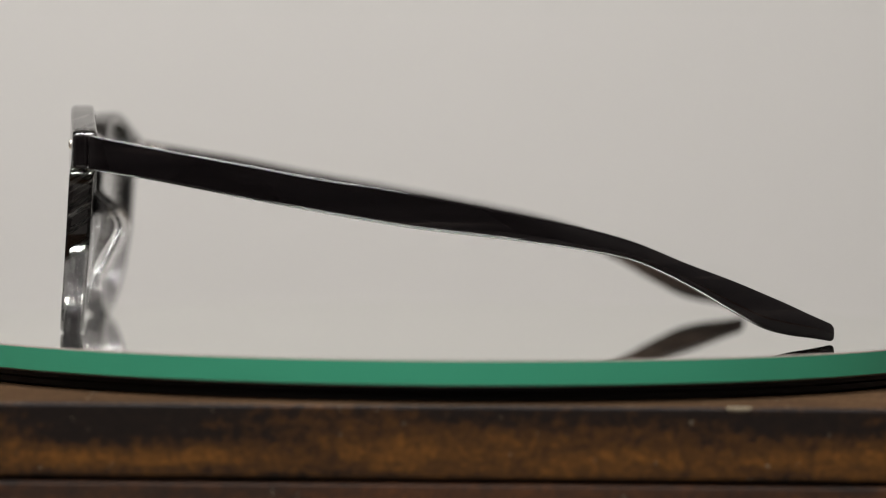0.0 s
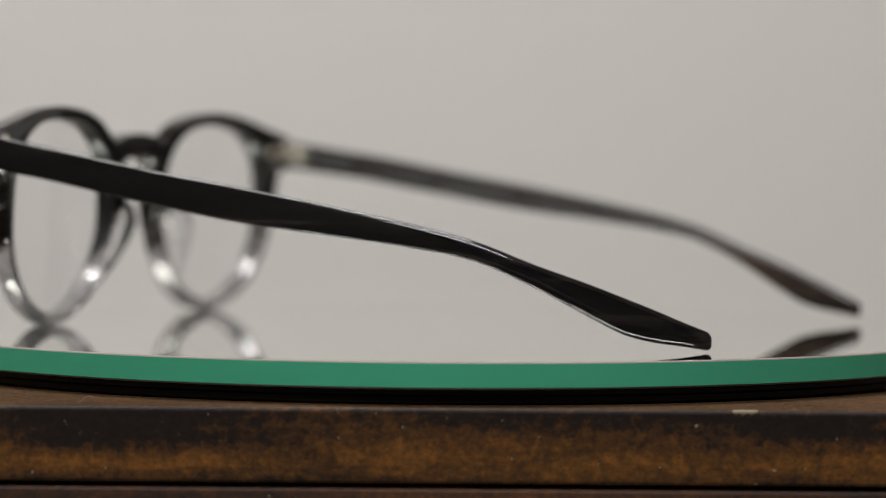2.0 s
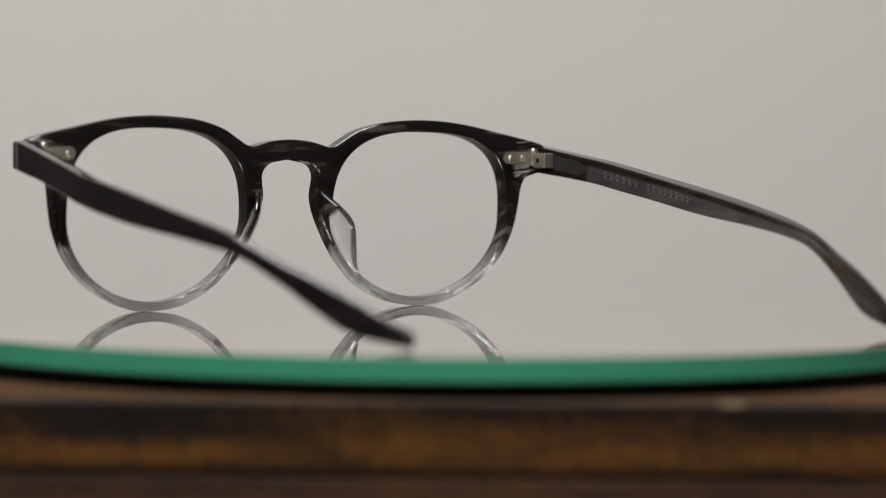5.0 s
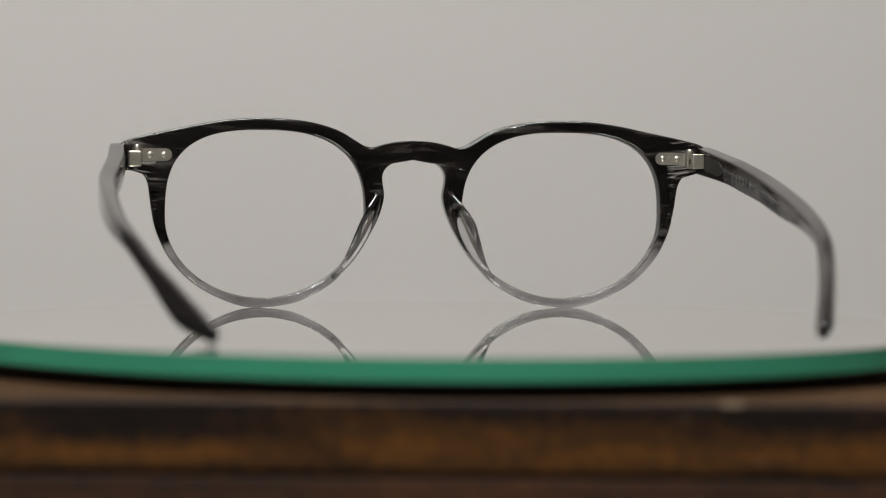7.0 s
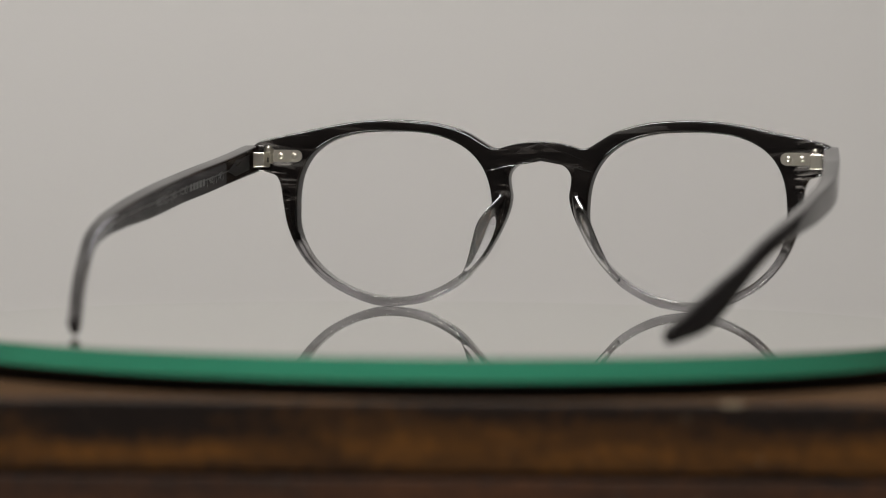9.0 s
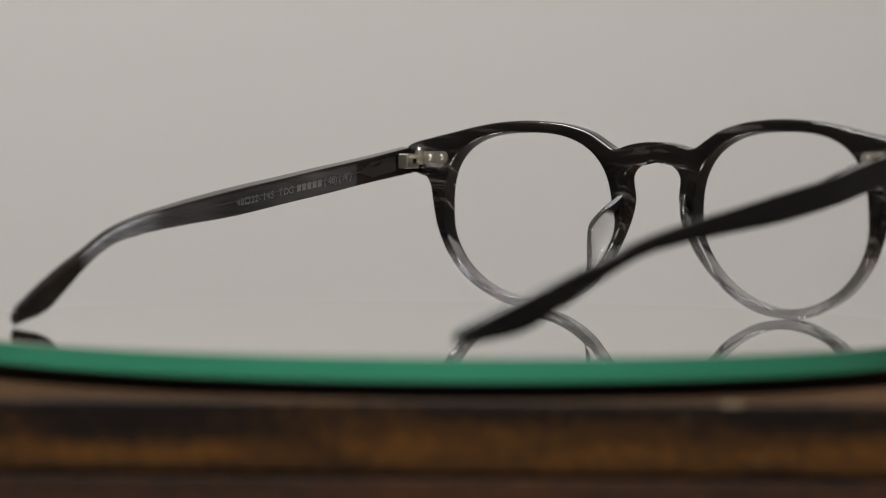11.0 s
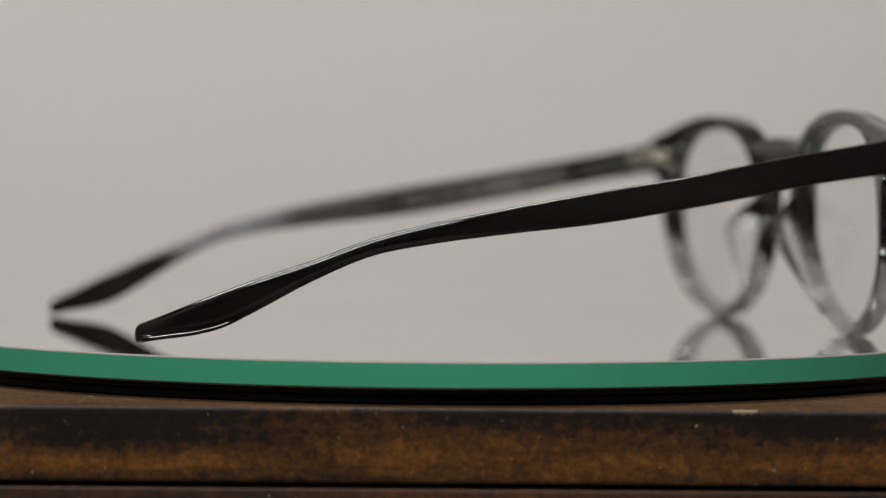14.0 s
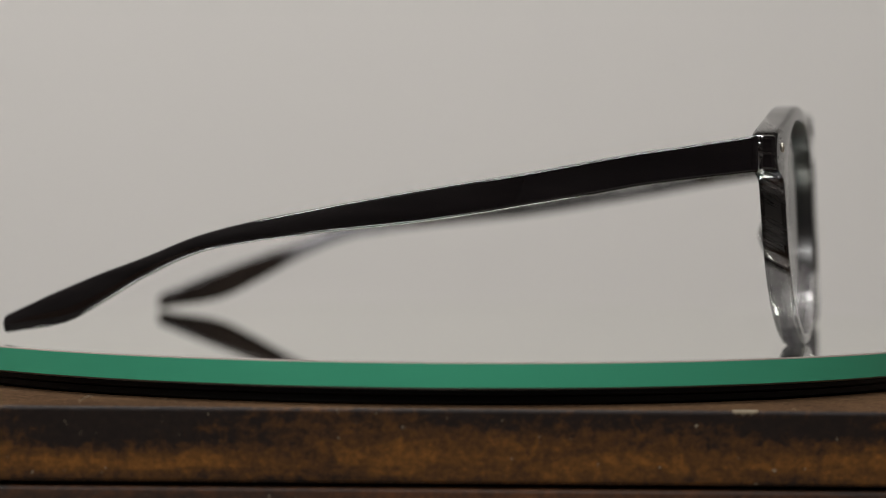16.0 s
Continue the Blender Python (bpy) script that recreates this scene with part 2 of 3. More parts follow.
# ---- mesh helpers ----


def mesh_object(name, bm, mats, parent=None, label="", smooth=True):
    me = bpy.data.meshes.new(name)
    bmesh.ops.recalc_face_normals(bm, faces=bm.faces)
    for f in bm.faces:
        f.smooth = smooth
    bm.to_mesh(me)
    bm.free()
    for m in mats if isinstance(mats, (list, tuple)) else [mats]:
        me.materials.append(m)
    ob = new(name, me)
    ob.parent = parent
    if label:
        tagged(ob, label)
    return ob


part = mesh_object


def add_box(bm, lo, hi, bevel=0.0, mat=0):
    v = bmesh.ops.create_cube(bm, size=1)["verts"]
    for q in v:
        q.co = [a + (b - a) * (c + 0.5) for a, b, c in zip(lo, hi, q.co)]
    if bevel:
        edges = list({e for q in v for e in q.link_edges})
        bmesh.ops.bevel(bm, geom=edges, offset=bevel, segments=3, affect="EDGES", profile=0.5)
    return bm


def box(name, lo, hi, mat, parent=None, bevel=0.0, label=""):
    return mesh_object(name, add_box(bmesh.new(), lo, hi, bevel), mat, parent, label, smooth=False)


def revolve(bm, profile, steps):
    """Rings round the z axis through (radius, height, material) rows."""
    rings = []
    for r, z, _ in profile:
        if r < 1e-6:
            rings.append([bm.verts.new((0, 0, z))])
        else:
            rings.append([bm.verts.new((r * math.cos(a), r * math.sin(a), z)) for a in (2 * math.pi * k / steps for k in range(steps))])
    for (a, b), row in zip(zip(rings, rings[1:]), profile[1:]):
        for k in range(steps):
            j = (k + 1) % steps
            if len(a) == 1:
                f = bm.faces.new((a[0], b[k], b[j]))
            elif len(b) == 1:
                f = bm.faces.new((a[k], b[0], a[j]))
            else:
                f = bm.faces.new((a[k], b[k], b[j], a[j]))
            f.material_index = row[2]
    return bm


def spline(points, count):
    """Even Catmull-Rom samples along a row of points."""
    p = [np.array(q, float) for q in points]
    p = [2 * p[0] - p[1]] + p + [2 * p[-1] - p[-2]]
    dense = []
    for a, b, c, d in zip(p, p[1:], p[2:], p[3:]):
        for k in range(24):
            t = k / 24
            dense.append(0.5 * (2 * b + (c - a) * t + (2 * a - 5 * b + 4 * c - d) * t * t + (3 * b - a - 3 * c + d) * t ** 3))
    dense.append(p[-2])
    dense = np.array(dense)
    s = np.concatenate([[0], np.cumsum(np.linalg.norm(np.diff(dense, axis=0), axis=1))])
    u = np.linspace(0, s[-1], count)
    return np.stack([np.interp(u, s, dense[:, k]) for k in range(dense.shape[1])], 1)


def curve_at(rows, y, k):
    """Smooth value of column k of rows (y falling) at y."""
    ys = np.array([r[0] for r in rows][::-1])
    vs = np.array([r[k] for r in rows][::-1])
    m = np.gradient(vs, ys)
    y = min(max(y, ys[0]), ys[-1])
    i = min(int(np.searchsorted(ys, y, side="right")) - 1, len(ys) - 2)
    h = ys[i + 1] - ys[i]
    t = (y - ys[i]) / h
    return ((2 * t ** 3 - 3 * t * t + 1) * vs[i] + (t ** 3 - 2 * t * t + t) * h * m[i]
            + (3 * t * t - 2 * t ** 3) * vs[i + 1] + (t ** 3 - t * t) * h * m[i + 1])


MM = 0.001

# ---- room ----
tagged(box("floor", (-1.1, -4.4, -1.05), (1.1, 1.2, -0.95), FLOOR), "plain grey floor under the display stand", "floor", kind="structure")
tagged(box("wall_north", (-1.1, 1.2, -1.05), (1.1, 1.3, 1.6), WALL), "plain warm grey painted wall", "wall", kind="structure")
# unseen rear and side walls, dark brown to keep the arms' reflections dark
tagged(box("wall_south", (-1.1, -4.5, -1.05), (1.1, -4.4, 1.6), DARK_WALL), "dark brown wall added out of view to darken reflections", "wall", kind="structure")
for name, x in (("wall_east", 1.0), ("wall_west", -1.1)):
    tagged(box(name, (x, -4.4, -1.05), (x + 0.1, 1.2, 1.6), DARK_WALL), "dark brown wall added out of view to darken reflections", "wall", kind="structure")
tagged(box("ceiling", (-1.1, -4.5, 1.6), (1.1, 1.3, 1.7), CEIL), "white painted ceiling", "ceiling", kind="structure")

# ---- display stand ----


def display_stand():
    stand = tagged(new("display_stand"), "dark stained wooden display stand with a chipped edge", "stand")
    stand.location = (0, 0, -0.95)
    z = 0.95
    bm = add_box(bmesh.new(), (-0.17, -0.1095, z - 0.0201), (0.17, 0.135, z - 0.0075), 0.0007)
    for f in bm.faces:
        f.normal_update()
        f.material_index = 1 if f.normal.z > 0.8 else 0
    part("top_board", bm, [WOOD, WOOD_TOP], stand, "dark-stained top board, golden low on its front", smooth=False)
    box("groove", (-0.166, -0.1060, z - 0.0209), (0.166, 0.130, z - 0.0201), BLACK, stand)
    box("body", (-0.168, -0.1090, 0), (0.168, 0.133, z - 0.0209), WOOD_LOW, stand, 0.0006)
    # a pale chip along the front edge
    bm = bmesh.new()
    loops = []
    for k in range(13):
        u = k / 12
        h = 0.00035 * math.sin(math.pi * u) ** 0.5 * (1 + 0.5 * math.sin(19 * u)) + 0.00004
        x = 0.0486 + 0.0042 * u
        loops.append([bm.verts.new((x, -0.1095 + dy, z - 0.0078 + dz)) for dy, dz in ((-0.00012, -h), (-0.0002, 0.0), (-0.00005, 0.00032), (0.0005, 0.00034), (0.0005, -h))])
    for a, b in zip(loops, loops[1:]):
        for k in range(5):
            bm.faces.new((a[k], a[(k + 1) % 5], b[(k + 1) % 5], b[k]))
    bm.faces.new(loops[0])
    bm.faces.new(loops[-1])
    part("chipped_edge", bm, CHIP, stand, "pale chip in the front edge")
    return stand


display_stand()


def lint_fibre():
    """A short curled fibre on the wooden top."""
    bm = bmesh.new()
    loops = []
    for k in range(15):
        u = k / 14
        c = Vector((-0.0605 + 0.0022 * u, -0.1035 + 0.0009 * math.sin(2.6 * u), -0.00745 + 0.0010 * math.sin(math.pi * u * 0.62)))
        loops.append([bm.verts.new(c + Vector((0, 0.00007 * math.cos(a), 0.00007 * math.sin(a)))) for a in (0, 2.09, 4.19)])
    for a, b in zip(loops, loops[1:]):
        for k in range(3):
            bm.faces.new((a[k], a[(k + 1) % 3], b[(k + 1) % 3], b[k]))
    return tagged(mesh_object("lint_fibre", bm, CHIP), "pale curled lint fibre on the wooden stand", "lint")


lint_fibre()


# ---- turntable ----
R = 0.1065


def turntable_base():
    base = tagged(new("turntable_base"), "low black plastic turntable on the wooden stand", "turntable")
    base.location = (0, 0, -0.0075)
    foot = [(0, 0, 0), (0.1030, 0, 0), (0.1038, 0.0005, 0), (0.1038, 0.0014, 0), (0.1030, 0.0017, 0), (0, 0.0017, 0)]
    part("foot_ring", revolve(bmesh.new(), foot, 240), BLACK, base, smooth=False)
    plate = [(0, 0.0017, 0), (0.1046, 0.0017, 0), (0.1052, 0.0020, 0), (0.1052, 0.0026, 0), (0.1048, 0.00286, 0), (0, 0.00286, 0)]
    part("platter", revolve(bmesh.new(), plate, 240), BLACK, base, smooth=False)
    return base


def glass_disc():
    thing = tagged(new("glass_disc"), "round mirrored glass disc with a green polished edge", "glass disc")
    top = [(0, 0, 0), (R - 0.00035, 0, 0)]
    part("mirror_top", revolve(bmesh.new(), top, 360), MIRROR, thing, "mirrored top face", smooth=False)
    edge = [(R - 0.00035, 0, 0), (R - 0.0001, -0.00012, 1), (R, -0.0003, 1), (R, -0.0043, 0), (R - 0.0003, -0.00463, 1), (0, -0.00463, 0)]
    part("polished_edge", revolve(bmesh.new(), edge, 360), [GREEN, ARRIS], thing, "green polished glass edge", smooth=False)
    return thing


turntable_base()
disc = glass_disc()

# ---- eyeglasses ----
XC = 5.5       # middle of the front, mm
SKEW = 0.012   # the front stands slightly askew to the arms' run
glasses = tagged(new("eyeglasses"), "round black-to-clear streaked acetate eyeglasses lying open on a glass disc", "eyeglasses")


def front_y(x, z):
    """Front surface of the frame: a shallow base curve, its foot leaning forwards."""
    return 74.95 - 4.45 * (x / 68.0) ** 2 + 0.0455 * (38 - z)


def place(side, x, y, z):
    """Metres from millimetres: x outwards from the middle of the front."""
    return Vector(((XC + side * x) * MM, (y - SKEW * side * x) * MM, z * MM))


LENS_Z = 21.9


def lens_edge(a):
    """The eye opening, a round shape fuller above: x outwards from the middle, z up."""
    c, s = math.cos(a), math.sin(a)
    up, out = (s > 0), (c > 0)
    n_up, n_low = (2.85 if out else 2.6), (2.03 if out else 1.86)
    n = n_up * (0.5 + 0.5 * math.tanh(5 * s)) + n_low * (0.5 - 0.5 * math.tanh(5 * s))
    k = (abs(c) ** n + abs(s) ** n) ** (-1 / n)
    return 35.05 + 23.6 * c * k, LENS_Z + 19.65 * s * k


OUTLINE = [(0, 39.4), (4.4, 39.1), (7.7, 38.4), (9.8, 37.8), (11.8, 38.1), (14.4, 39.6), (17.7, 41.5), (21.8, 42.9), (27, 43.9), (35, 44.4),
           (43, 44), (49.7, 43), (56.4, 41.6), (63, 40.2), (67.6, 39), (69.4, 37.5), (69.8, 35), (69.2, 32.9), (67, 32.4), (65, 31.8), (63.5, 30.6),
           (62.7, 28.8), (62.4, 26.9), (61.9, 23.4), (61.2, 19.6), (60, 16.1), (58.1, 12.4), (54.9, 8.4), (50.9, 5), (45.5, 2.1), (40, 0.3),
           (34.9, 0.1), (28.2, 1.1), (22.9, 3.4), (18.9, 6), (16.2, 8.8), (13.5, 12), (10.9, 16.1), (8.9, 19.9), (7.6, 23.2), (7, 26.4),
           (7.4, 29.4), (7.4, 31.4), (6.3, 33.2), (3.8, 34.5), (0, 34.9)]


def front_frame():
    ends = [(-x, z) for x, z in OUTLINE[2:0:-1]], [(-x, z) for x, z in OUTLINE[-2:-4:-1]]
    outer = spline(ends[0] + OUTLINE + ends[1], 300)
    outer = outer[outer[:, 0] > -1e-9]
    outer[0, 0] = outer[-1, 0] = 0.0
    mid = np.stack([np.zeros(14), np.linspace(OUTLINE[-1][1], OUTLINE[0][1], 16)[1:-1]], 1)
    ring = [(q, True) for q in outer] + [(q, False) for q in mid]
    thick = 4.5
    bm = bmesh.new()
    sides = {}
    for side in (1, -1):
        loops = []
        last = None
        for (x, z), real in ring:
            a = math.atan2((z - LENS_Z) / 19.65, (x - 35.05) / 23.6)
            if z > 37 and x < 8.5:
                a = radians(143.4 + 2.6 * (1 - x / 8.5))
            if not real:
                a = radians(149.5 - 3.5 * (z - OUTLINE[-1][1]) / 4.5)
            elif z > 31 and x < 7.6 and z < 36:
                a = radians(149.5 + 8.9 * (0.35 * x / 7.4 + 0.65 * (34.9 - z) / 3.9))
            ix, iz = lens_edge(a)
            w = math.hypot(x - ix, z - iz)
            r = min(0.9, w * 0.45)
            rim = []
            # the cross-section: inner edge front to back, then outer edge back to front
            for k in range(7):
                b = math.pi / 2 * k / 6
                rim.append((0.5 * (1 - math.sin(b)), 0.5 * (1 - math.cos(b))))
            sect = [(d, e) for d, e in rim] + [(0.0, thick / 2)] + [(d, thick - e) for d, e in rim[::-1]]
            ro = r if real else 0.0
            gap = min(z - OUTLINE[-1][1], OUTLINE[0][1] - z)
            ease = 0.0 if real or gap > 0.9 else 0.9 * (1 - math.sqrt(1 - (1 - gap / 0.9) ** 2))
            back = [(w - ro * (1 - math.sin(b)), thick - ease - ro * (1 - math.cos(b))) for b in (math.pi / 2 * k / 6 for k in range(7))]
            front = [(w - ro * (1 - math.sin(b)), ease + ro * (1 - math.cos(b))) for b in (math.pi / 2 * k / 6 for k in range(6, -1, -1))]
            sect += [(w * 0.5, thick)] + back + [(w, thick / 2)] + front + [(w * 0.5, 0.0)]
            loop = []
            for d, e in sect:
                f = d / w
                px, pz = ix + (x - ix) * f, iz + (z - iz) * f
                loop.append(bm.verts.new(place(side, px, front_y(px, pz) - e, pz)))
            loops.append((loop, real))
        for (a, ra), (b, rb) in zip(loops, loops[1:] + loops[:1]):
            for i in range(len(a)):
                j = (i + 1) % len(a)
                quad = (a[i], a[j], b[j], b[i])
                if sum(abs(v.co.x - XC * MM) < 1e-6 for v in quad) == 4:
                    continue
                bm.faces.new(quad).material_index = 1 if 4 <= i < 10 else 0
    bmesh.ops.remove_doubles(bm, verts=bm.verts, dist=2e-6)
    return part("front_frame", bm, [ACETATE, CUT_ACETATE], glasses, "streaked acetate front, black above and clear grey below")


front = front_frame()


def lens(side):
    bm = bmesh.new()
    n = 96
    shells = []
    for dy in (2.0, 3.0):
        rows = [[bm.verts.new(place(side, 35.05, front_y(35.05, LENS_Z) - dy, LENS_Z))]]
        for f in (0.33, 0.66, 0.9, 1.0):
            row = []
            for k in range(n):
                x, z = lens_edge(2 * math.pi * k / n)
                x, z = 35.05 + (x - 35.05) * f * 1.012, LENS_Z + (z - LENS_Z) * f * 1.012
                row.append(bm.verts.new(place(side, x, front_y(x, z) - dy, z)))
            rows.append(row)
        for k in range(n):
            bm.faces.new((rows[0][0], rows[1][k], rows[1][(k + 1) % n]))
        for a, b in zip(rows[1:], rows[2:]):
            for k in range(n):
                bm.faces.new((a[k], b[k], b[(k + 1) % n], a[(k + 1) % n]))
        shells.append(rows[-1])
    edge = [[bm.verts.new(v.co) for v in row] for row in shells]
    for k in range(n):
        bm.faces.new((edge[0][k], edge[1][k], edge[1][(k + 1) % n], edge[0][(k + 1) % n]))
    ob = part("lens", bm, LENS, front, "clear uncoated lens")
    ob.visible_shadow = False
    return ob


def nose_pad(side):
    """A clear fin that rises from the back of the rim beside the nose, flaring towards the lens."""
    bm = bmesh.new()
    rows = []
    nu, nv = 22, 14
    for i in range(nu + 1):
        u = i / nu
        z = 28.2 - 20.6 * u
        x0 = curve_at([(27, 8.0), (22.8, 8.7), (19.5, 10.0), (15.5, 12.1), (11.5, 14.7), (8.4, 17.4), (5.4, 20.6)], z, 1)
        reach = 6.1 * (math.sin(math.pi / 2 * u / 0.37) ** 1.1 if u < 0.37 else 1 - ((u - 0.37) / 0.63) ** 1.35) + 0.25
        half = 1.75 * math.sin(math.pi * (0.06 + 0.88 * u)) ** 0.5
        loop = []
        for k in range(nv * 2):
            a = math.pi * 2 * k / (nv * 2)
            d = 0.5 - 0.5 * math.cos(a)
            w = math.copysign(abs(math.sin(a)) ** 0.6, math.sin(a)) * half * (1 - 0.45 * d)
            out = x0 + 0.6 + 0.52 * reach * d ** 1.2
            y = front_y(x0, z) - 4.3 - reach * d
            loop.append(bm.verts.new(place(side, out + w, y, z - 0.8 * d)))
        rows.append(loop)
    for a, b in zip(rows, rows[1:]):
        for k in range(len(a)):
            j = (k + 1) % len(a)
            bm.faces.new((a[k], b[k], b[j], a[j]))
    bm.faces.new(rows[0])
    bm.faces.new(rows[-1][::-1])
    return part("nose_pad", bm, PAD, front, "clear acetate nose pad")


for side in (-1, 1):
    lens(side)
    nose_pad(side)

# temple: y, top z, bottom z, outer x
ARM = [(67.3, 38.2, 31.8, 70.3), (51, 35.0, 29.1, 72.2), (38, 32.6, 26.6, 73.4), (29.6, 31.0, 25.1, 74.1), (8.6, 27.5, 21.6, 73.8), (-12.3, 23.7, 19.2, 72.6), (-22.6, 21.7, 17.8, 71.5),
       (-32.8, 19.1, 15.7, 70.0), (-43, 15.2, 11.2, 67.6), (-53.2, 11.6, 5.5, 64.7), (-58.3, 9.6, 2.9, 63.1), (-62.3, 8.0, 1.8, 61.8), (-68.4, 5.4, 0.9, 59.7), (-72.6, 3.7, 0.2, 58.2)]


def arm_frame(side, y):
    """Outer x, thickness, top and bottom of an arm at y; one arm is bent a little up and inwards."""
    back = max(0.0, (67.3 - y) / 140)
    lift = 1.15 * min(1.0, 0.25 + back * 5) - 0.35 * back ** 3 if side > 0 else 0.0
    swing = -0.8 * back ** 1.2 if side > 0 else 3.4 * min(1, back * 1.6) ** 1.2 - 0.9 * back ** 3
    swing += 0.45 * math.sin(math.pi * min(1.0, back / 0.8)) + (0.25 * math.exp(-((y - 42) / 22) ** 2) if side > 0 else 1.1 * math.exp(-((y - 67.3) / 11) ** 2))
    thick = 3.75 - (0.45 if side > 0 else 1.0) * min(1.0, max(0.0, back - 0.2) / 0.62) ** 1.3
    return curve_at(ARM, y, 3) + swing, thick, curve_at(ARM, y, 1) + lift + (0.65 * math.sin(math.pi * min(1.0, back)) if side < 0 else 0.0), curve_at(ARM, y, 2) + lift


def arm_point(side, y, f, d):
    """A point on the inner face: f from bottom (0) to top (1), d mm proud of it."""
    x, th, top, bot = arm_frame(side, y)
    return place(side, x - th - d, y, bot + (top - bot) * f)


def rounded(hx, hz, r_top, r_low, ridge):
    """A rectangle with round corners, a point in the middle of each side and a slight ridge outside."""
    out = []
    for q, (sx, sz) in enumerate(((1, 1), (-1, 1), (-1, -1), (1, -1))):
        r = r_top if sz > 0 else r_low
        rx, rz = min(r, hx * 0.92), min(r, hz * 0.8)
        for k in range(9):
            a = math.pi / 2 * (q + k / 8)
            out.append((sx * (hx - rx) + rx * math.cos(a), sz * (hz - rz) + rz * math.sin(a)))
        out.append(((0, hz), (-hx, 0), (0, -hz), (hx + ridge, -0.12 * hz))[q])
    return out


def arm(side):
    bm = bmesh.new()
    n, rows = 40, []
    stations = [67.25] + list(np.linspace(66.9, -70.0, 120)) + [-70.5, -70.9, -71.25, -71.58, -71.85, -72.1, -72.3, -72.45, -72.54, -72.58]
    for i, y in enumerate(stations):
        x, th, top, bot = arm_frame(side, y)
        shrink = 0.94 if i == 0 else 1.0
        back = (67.3 - y) / 140
        inset = 0.0 if y > -71.57 else 0.95 * (1 - math.sqrt(max(0.0, 1 - ((-71.58 - y) / 1.0) ** 2)))
        hx, hz = th / 2 * shrink - inset, (top - bot) / 2 * shrink - inset
        hx *= math.sqrt(1 - 0.72 * min(1.0, max(0.0, (-67.6 - y) / 5.0)) ** 2)
        zc = (top + bot) / 2
        soft = min(1.0, back * 2.2)
        ridge = 0.08 + 0.34 / (1 + math.exp((y - 2) / 9))
        sect = rounded(hx, hz, 0.45 + 0.35 * soft + 0.55 * min(1.0, max(0.0, back - 0.5) * 5), 0.5 + 0.2 * soft + 0.45 * min(1.0, max(0.0, back - 0.68) * 6), ridge * shrink)
        # the top falls a little towards the inner face
        cant = 0.75 * soft / max(0.2, 2 * hx)
        rows.append([bm.verts.new(place(side, x - th / 2 + px, y, zc + pz - (cant * (hx - px) * pz / hz if pz > 0 else 0.0))) for px, pz in sect])
    for a, b in zip(rows, rows[1:]):
        for k in range(n):
            j = (k + 1) % n
            f = bm.faces.new((a[k], b[k], b[j], a[j]))
            f.material_index = 1 if 13 <= k < 26 else 0
    bm.faces.new(rows[0])
    bm.faces.new(rows[-1][::-1])
    return part("temple", bm, [ARM_ACETATE, ARM_INNER], glasses, "glossy smoky black acetate arm with a flared tip")


def lug(side):
    """The block at the front's outer end that the arm closes against."""
    up, wide = (0.3, 69.8) if side > 0 else (0.0, 70.9)
    bm = add_box(bmesh.new(), (65.8 * MM, 67.4 * MM, (31.9 + up) * MM), (wide * MM, 70.3 * MM, (38.2 + up) * MM), 0.0007)
    for v in bm.verts:
        v.co = place(side, v.co.x / MM, v.co.y / MM, v.co.z / MM)
    return part("end_piece", bm, ARM_ACETATE, front, "black acetate end block", smooth=False)


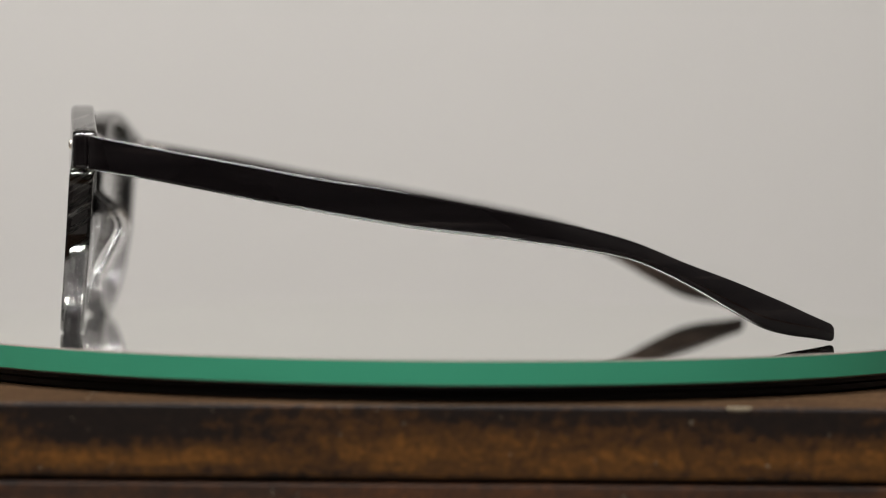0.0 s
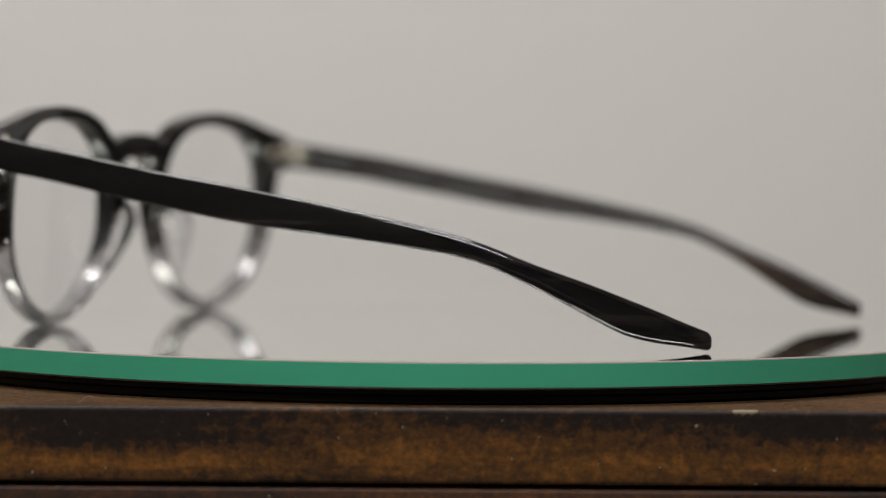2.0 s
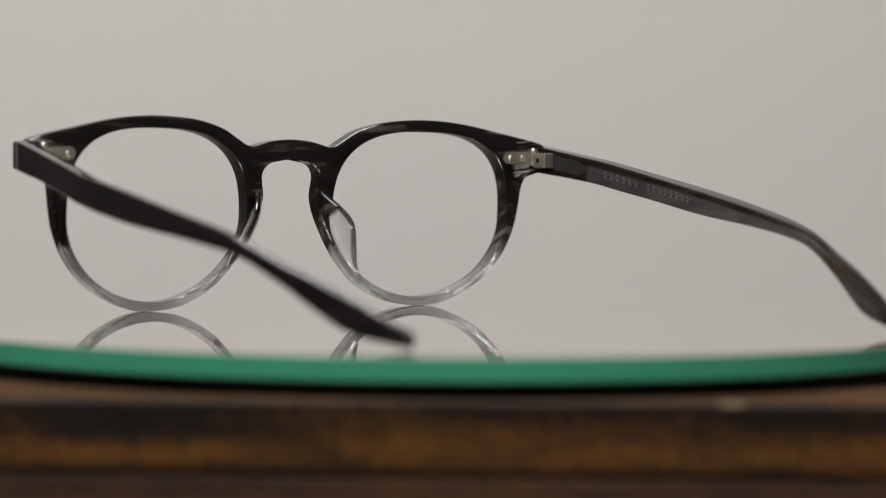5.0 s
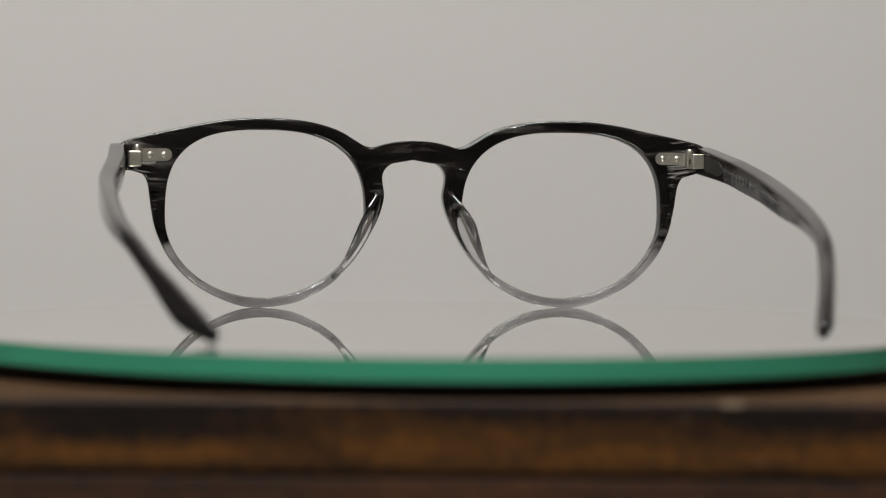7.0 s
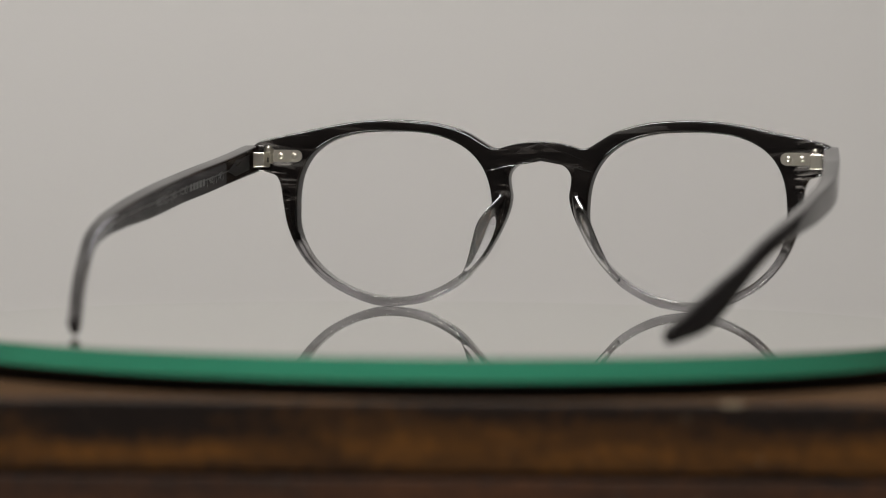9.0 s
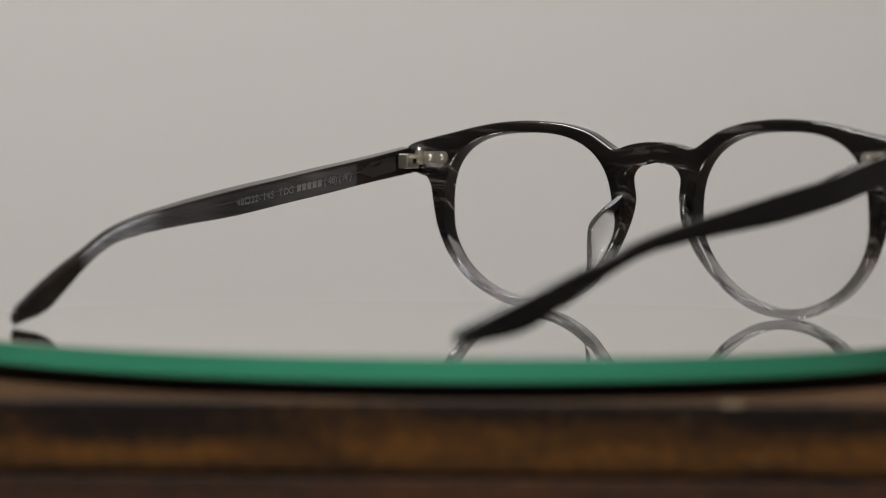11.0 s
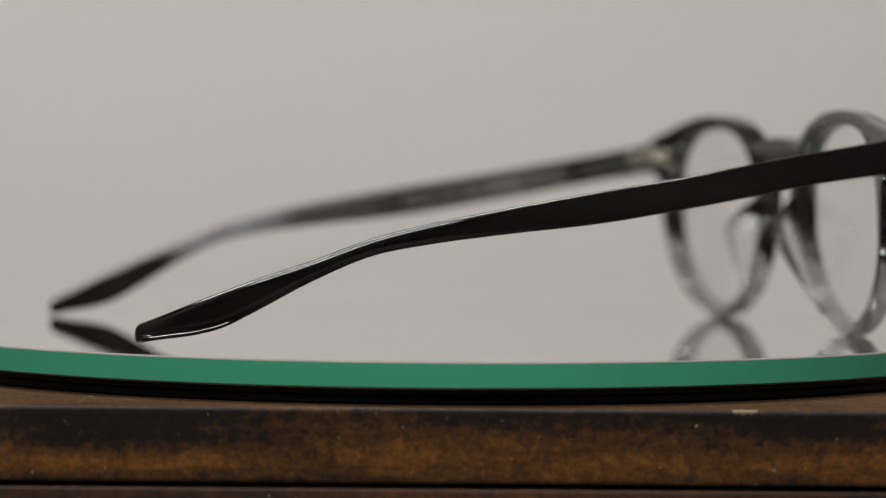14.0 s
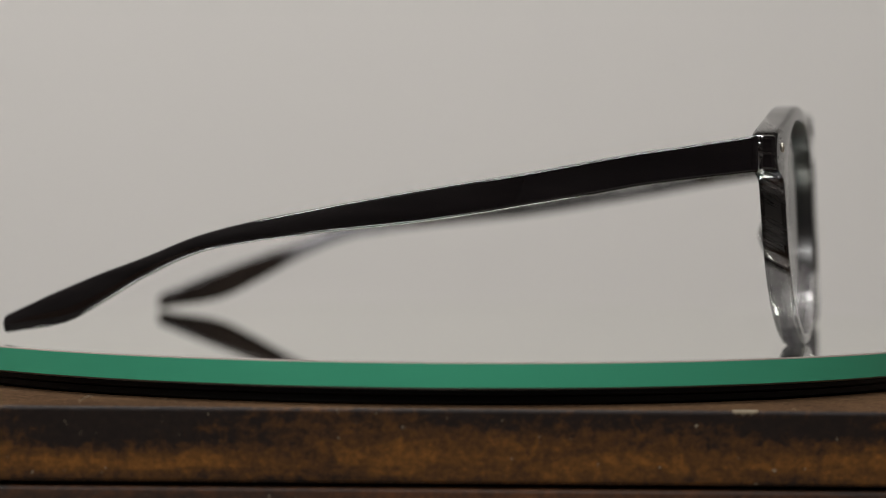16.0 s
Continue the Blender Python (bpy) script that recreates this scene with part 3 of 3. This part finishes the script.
def hinge(side, temple):
    x, th, top, bot = arm_frame(side, 64)
    zc = (top + bot) / 2 + 0.2
    # plate let into the back of the front, with a rounded end and two rivets
    bm = bmesh.new()
    pts = [(65.2, -1.45), (65.2, 1.45)] + [(58.6 - 1.45 * math.sin(a), 1.45 * math.cos(a)) for a in (math.pi * k / 10 for k in range(11))]
    faces = []
    for dy in (-0.35, 0.25):
        faces.append([bm.verts.new(place(side, px, front_y(px, 35.6) - 4.5 + dy, 35.6 + pz)) for px, pz in pts])
    for k in range(len(pts)):
        j = (k + 1) % len(pts)
        bm.faces.new((faces[0][k], faces[0][j], faces[1][j], faces[1][k]))
    bm.faces.new(faces[0])
    bm.faces.new(faces[1])
    plate = part("hinge_plate", bm, STEEL, front, "brushed steel hinge plate", smooth=False)
    for px in (59.0, 62.2):
        bm = bmesh.new()
        bmesh.ops.create_uvsphere(bm, u_segments=16, v_segments=8, radius=0.75 * MM)
        for v in bm.verts:
            v.co = Vector((v.co.x, v.co.y * 0.5, v.co.z)) + place(side, px, front_y(px, 35.6) - 4.85, 35.6)
        part("rivet", bm, STEEL, front)
    bm = bmesh.new()
    bmesh.ops.create_uvsphere(bm, u_segments=16, v_segments=8, radius=0.9 * MM)
    for v in bm.verts:
        v.co = Vector((v.co.x, v.co.y * 0.5, v.co.z)) + place(side, 63.2, front_y(63.2, 36.4), 36.4)
    part("rivet", bm, STEEL, front, "small round steel front rivet")
    # knuckles and the block on the arm
    for k in range(3):
        bm = bmesh.new()
        bmesh.ops.create_cone(bm, cap_ends=True, segments=18, radius1=1.15 * MM, radius2=1.15 * MM, depth=1.15 * MM)
        for v in bm.verts:
            v.co += place(side, 65.2, 66.3, 35.6 + (k - 1) * 1.25)
        part("knuckle", bm, STEEL, front, smooth=False)
    bm = add_box(bmesh.new(), (64.6 * MM, 60.8 * MM, (zc - 1.75) * MM), (67.4 * MM, 65.6 * MM, (zc + 1.75) * MM), 0.00025)
    for v in bm.verts:
        v.co = place(side, v.co.x / MM, v.co.y / MM, v.co.z / MM)
    block = part("hinge_block", bm, STEEL, temple, "square steel hinge block", smooth=False)
    # black box stands in for the shade inside the block's square hole
    bm = add_box(bmesh.new(), (64.52 * MM, 63.0 * MM, (zc - 0.6) * MM), (65.0 * MM, 64.3 * MM, (zc + 0.6) * MM), 0.0001)
    for v in bm.verts:
        v.co = place(side, v.co.x / MM, v.co.y / MM, v.co.z / MM)
    part("slot_shade", bm, BLACK, block, "black square painted in for a hole's shade", smooth=False)
    bm = bmesh.new()
    bmesh.ops.create_cone(bm, cap_ends=True, segments=18, radius1=0.85 * MM, radius2=0.7 * MM, depth=0.5 * MM)
    for v in bm.verts:
        v.co += place(side, 65.2, 66.3, 37.7)
    part("hinge_screw", bm, STEEL, front, "small steel screw head", smooth=False)
    # wedge end of the core wire, and the wire along the inner face
    bm = bmesh.new()
    a = [bm.verts.new(arm_point(side, y, f, 0.08)) for y, f in ((60.9, 0.24), (53.0, 0.20), (48.6, 0.5), (53.0, 0.80), (60.9, 0.80))]
    b = [bm.verts.new(arm_point(side, y, f, -0.6)) for y, f in ((60.9, 0.24), (53.0, 0.20), (48.6, 0.5), (53.0, 0.80), (60.9, 0.80))]
    bm.faces.new(a)
    bm.faces.new(b)
    for k in range(5):
        bm.faces.new((a[k], a[(k + 1) % 5], b[(k + 1) % 5], b[k]))
    part("core_wedge", bm, WEDGE, temple, "steel core end set in the arm", smooth=False)


def core_wire(side, temple):
    bm = bmesh.new()
    loops = []
    for y in np.linspace(49.0, -34, 60):
        f = 0.52
        loops.append([bm.verts.new(arm_point(side, y, f + df, d)) for df, d in ((-0.022, 0.05), (0.022, 0.05), (0.022, -0.3), (-0.022, -0.3))])
    for a, b in zip(loops, loops[1:]):
        for k in range(4):
            bm.faces.new((a[k], a[(k + 1) % 4], b[(k + 1) % 4], b[k]))
    part("core_wire", bm, DIM_STEEL, temple, "thin steel core wire", smooth=False)


def lettering(words, size):
    """Flat letters as a mesh; x along the line, y up, millimetres."""
    data = bpy.data.curves.new("lettering", "FONT")
    data.body, data.size, data.resolution_u = words, size, 3
    ob = new("lettering", data)
    dg = bpy.context.evaluated_depsgraph_get()
    me = bpy.data.meshes.new_from_object(ob.evaluated_get(dg))
    bpy.data.objects.remove(ob)
    bm = bmesh.new()
    bm.from_mesh(me)
    bpy.data.meshes.remove(me)
    return bm


def print_on_arm(name, bm, side, temple, y0, f0, label=""):
    """Wraps flat shapes onto the inner face, from y0 on, in reading order as seen from inside."""
    way = 1 if side < 0 else -1
    for v in bm.verts:
        y = y0 + way * v.co.x
        _, _, top, bot = arm_frame(side, y)
        v.co = arm_point(side, y, f0 + v.co.y / (top - bot), 0.12)
    return part(name, bm, PRINT_LIGHT if side < 0 else PRINT, temple, label, smooth=False)


def bar(width, height, hollow=0.0):
    """A small upright bar, or an open square with walls of that thickness."""
    bm = bmesh.new()
    out = [bm.verts.new((a, b, 0)) for a, b in ((0, 0), (width, 0), (width, height), (0, height))]
    if not hollow:
        bm.faces.new(out)
        return bm
    t = hollow
    inner = [bm.verts.new((a, b, 0)) for a, b in ((t, t), (width - t, t), (width - t, height - t), (t, height - t))]
    for k in range(4):
        bm.faces.new((out[k], out[(k + 1) % 4], inner[(k + 1) % 4], inner[k]))
    return bm


def print_words(words, size, pitch, side, temple, y0, f0):
    """Each letter is a part of its own."""
    for k, c in enumerate(words):
        print_on_arm("letter", lettering(c, size), side, temple, y0 + k * pitch, f0)


for side in (-1, 1):
    temple = arm(side)
    lug(side)
    hinge(side, temple)
    core_wire(side, temple)
    if side < 0:
        print_words("48", 2.4, 1.3, side, temple, 9.1, 0.34)
        print_on_arm("square_mark", bar(1.6, 1.6, 0.25), side, temple, 11.9, 0.34)
        print_words("22-145", 2.4, 1.3, side, temple, 13.9, 0.34)
        print_words("TDG", 2.4, 1.6, side, temple, 23.1, 0.34)
        for k in range(5):
            print_on_arm("bar", bar(1.2, 1.6), side, temple, 29.1 + 1.6 * k, 0.34)
        print_words("(48)(AF)", 2.4, 1.15, side, temple, 37.4, 0.34)
    else:
        for k in range(15):
            if k != 6:
                print_on_arm("bar", bar(0.95, 1.6), side, temple, 43.5 - 2.15 * k, 0.36)


# ---- ceiling lamps ----


def ceiling_lamp(x, y):
    lamp = tagged(new("ceiling_lamp"), "long white ceiling lamp with a glowing diffuser", "ceiling lamp", "ceiling lamps")
    lamp.location = (x, y, 1.6)
    box("housing", (-0.62, -0.17, -0.04), (0.62, 0.17, 0), CEIL, lamp, 0.004)
    box("diffuser", (-0.6, -0.15, -0.05), (0.6, 0.15, -0.04), GLOW, lamp, 0.002)


ceiling_lamp(-0.3, 0.2)
ceiling_lamp(-0.3, -1.7)


# ---- motion ----


def motions():
    turn = [(0.5 * k, pose(0, 0, 0, 0, 0, -11.952 * (0.5 * k - 7.7955) + 0.4 * math.exp(-((0.5 * k - 5.3) / 1.1) ** 2))) for k in range(33)]
    walk(glasses, turn)
    walk(disc, turn)
    walk(focus, [(t, pose(0, y, 0.02)) for t, y in ((0, -0.055), (0.6, -0.062), (1.2, -0.084), (2.5, -0.09), (3.2, -0.094), (3.9, -0.094), (4.8, 0.064), (5.3, 0.066),
                                                   (11.3, 0.066), (11.45, 0.045), (11.75, -0.094), (13.5, -0.089), (16, -0.082))])


motions()
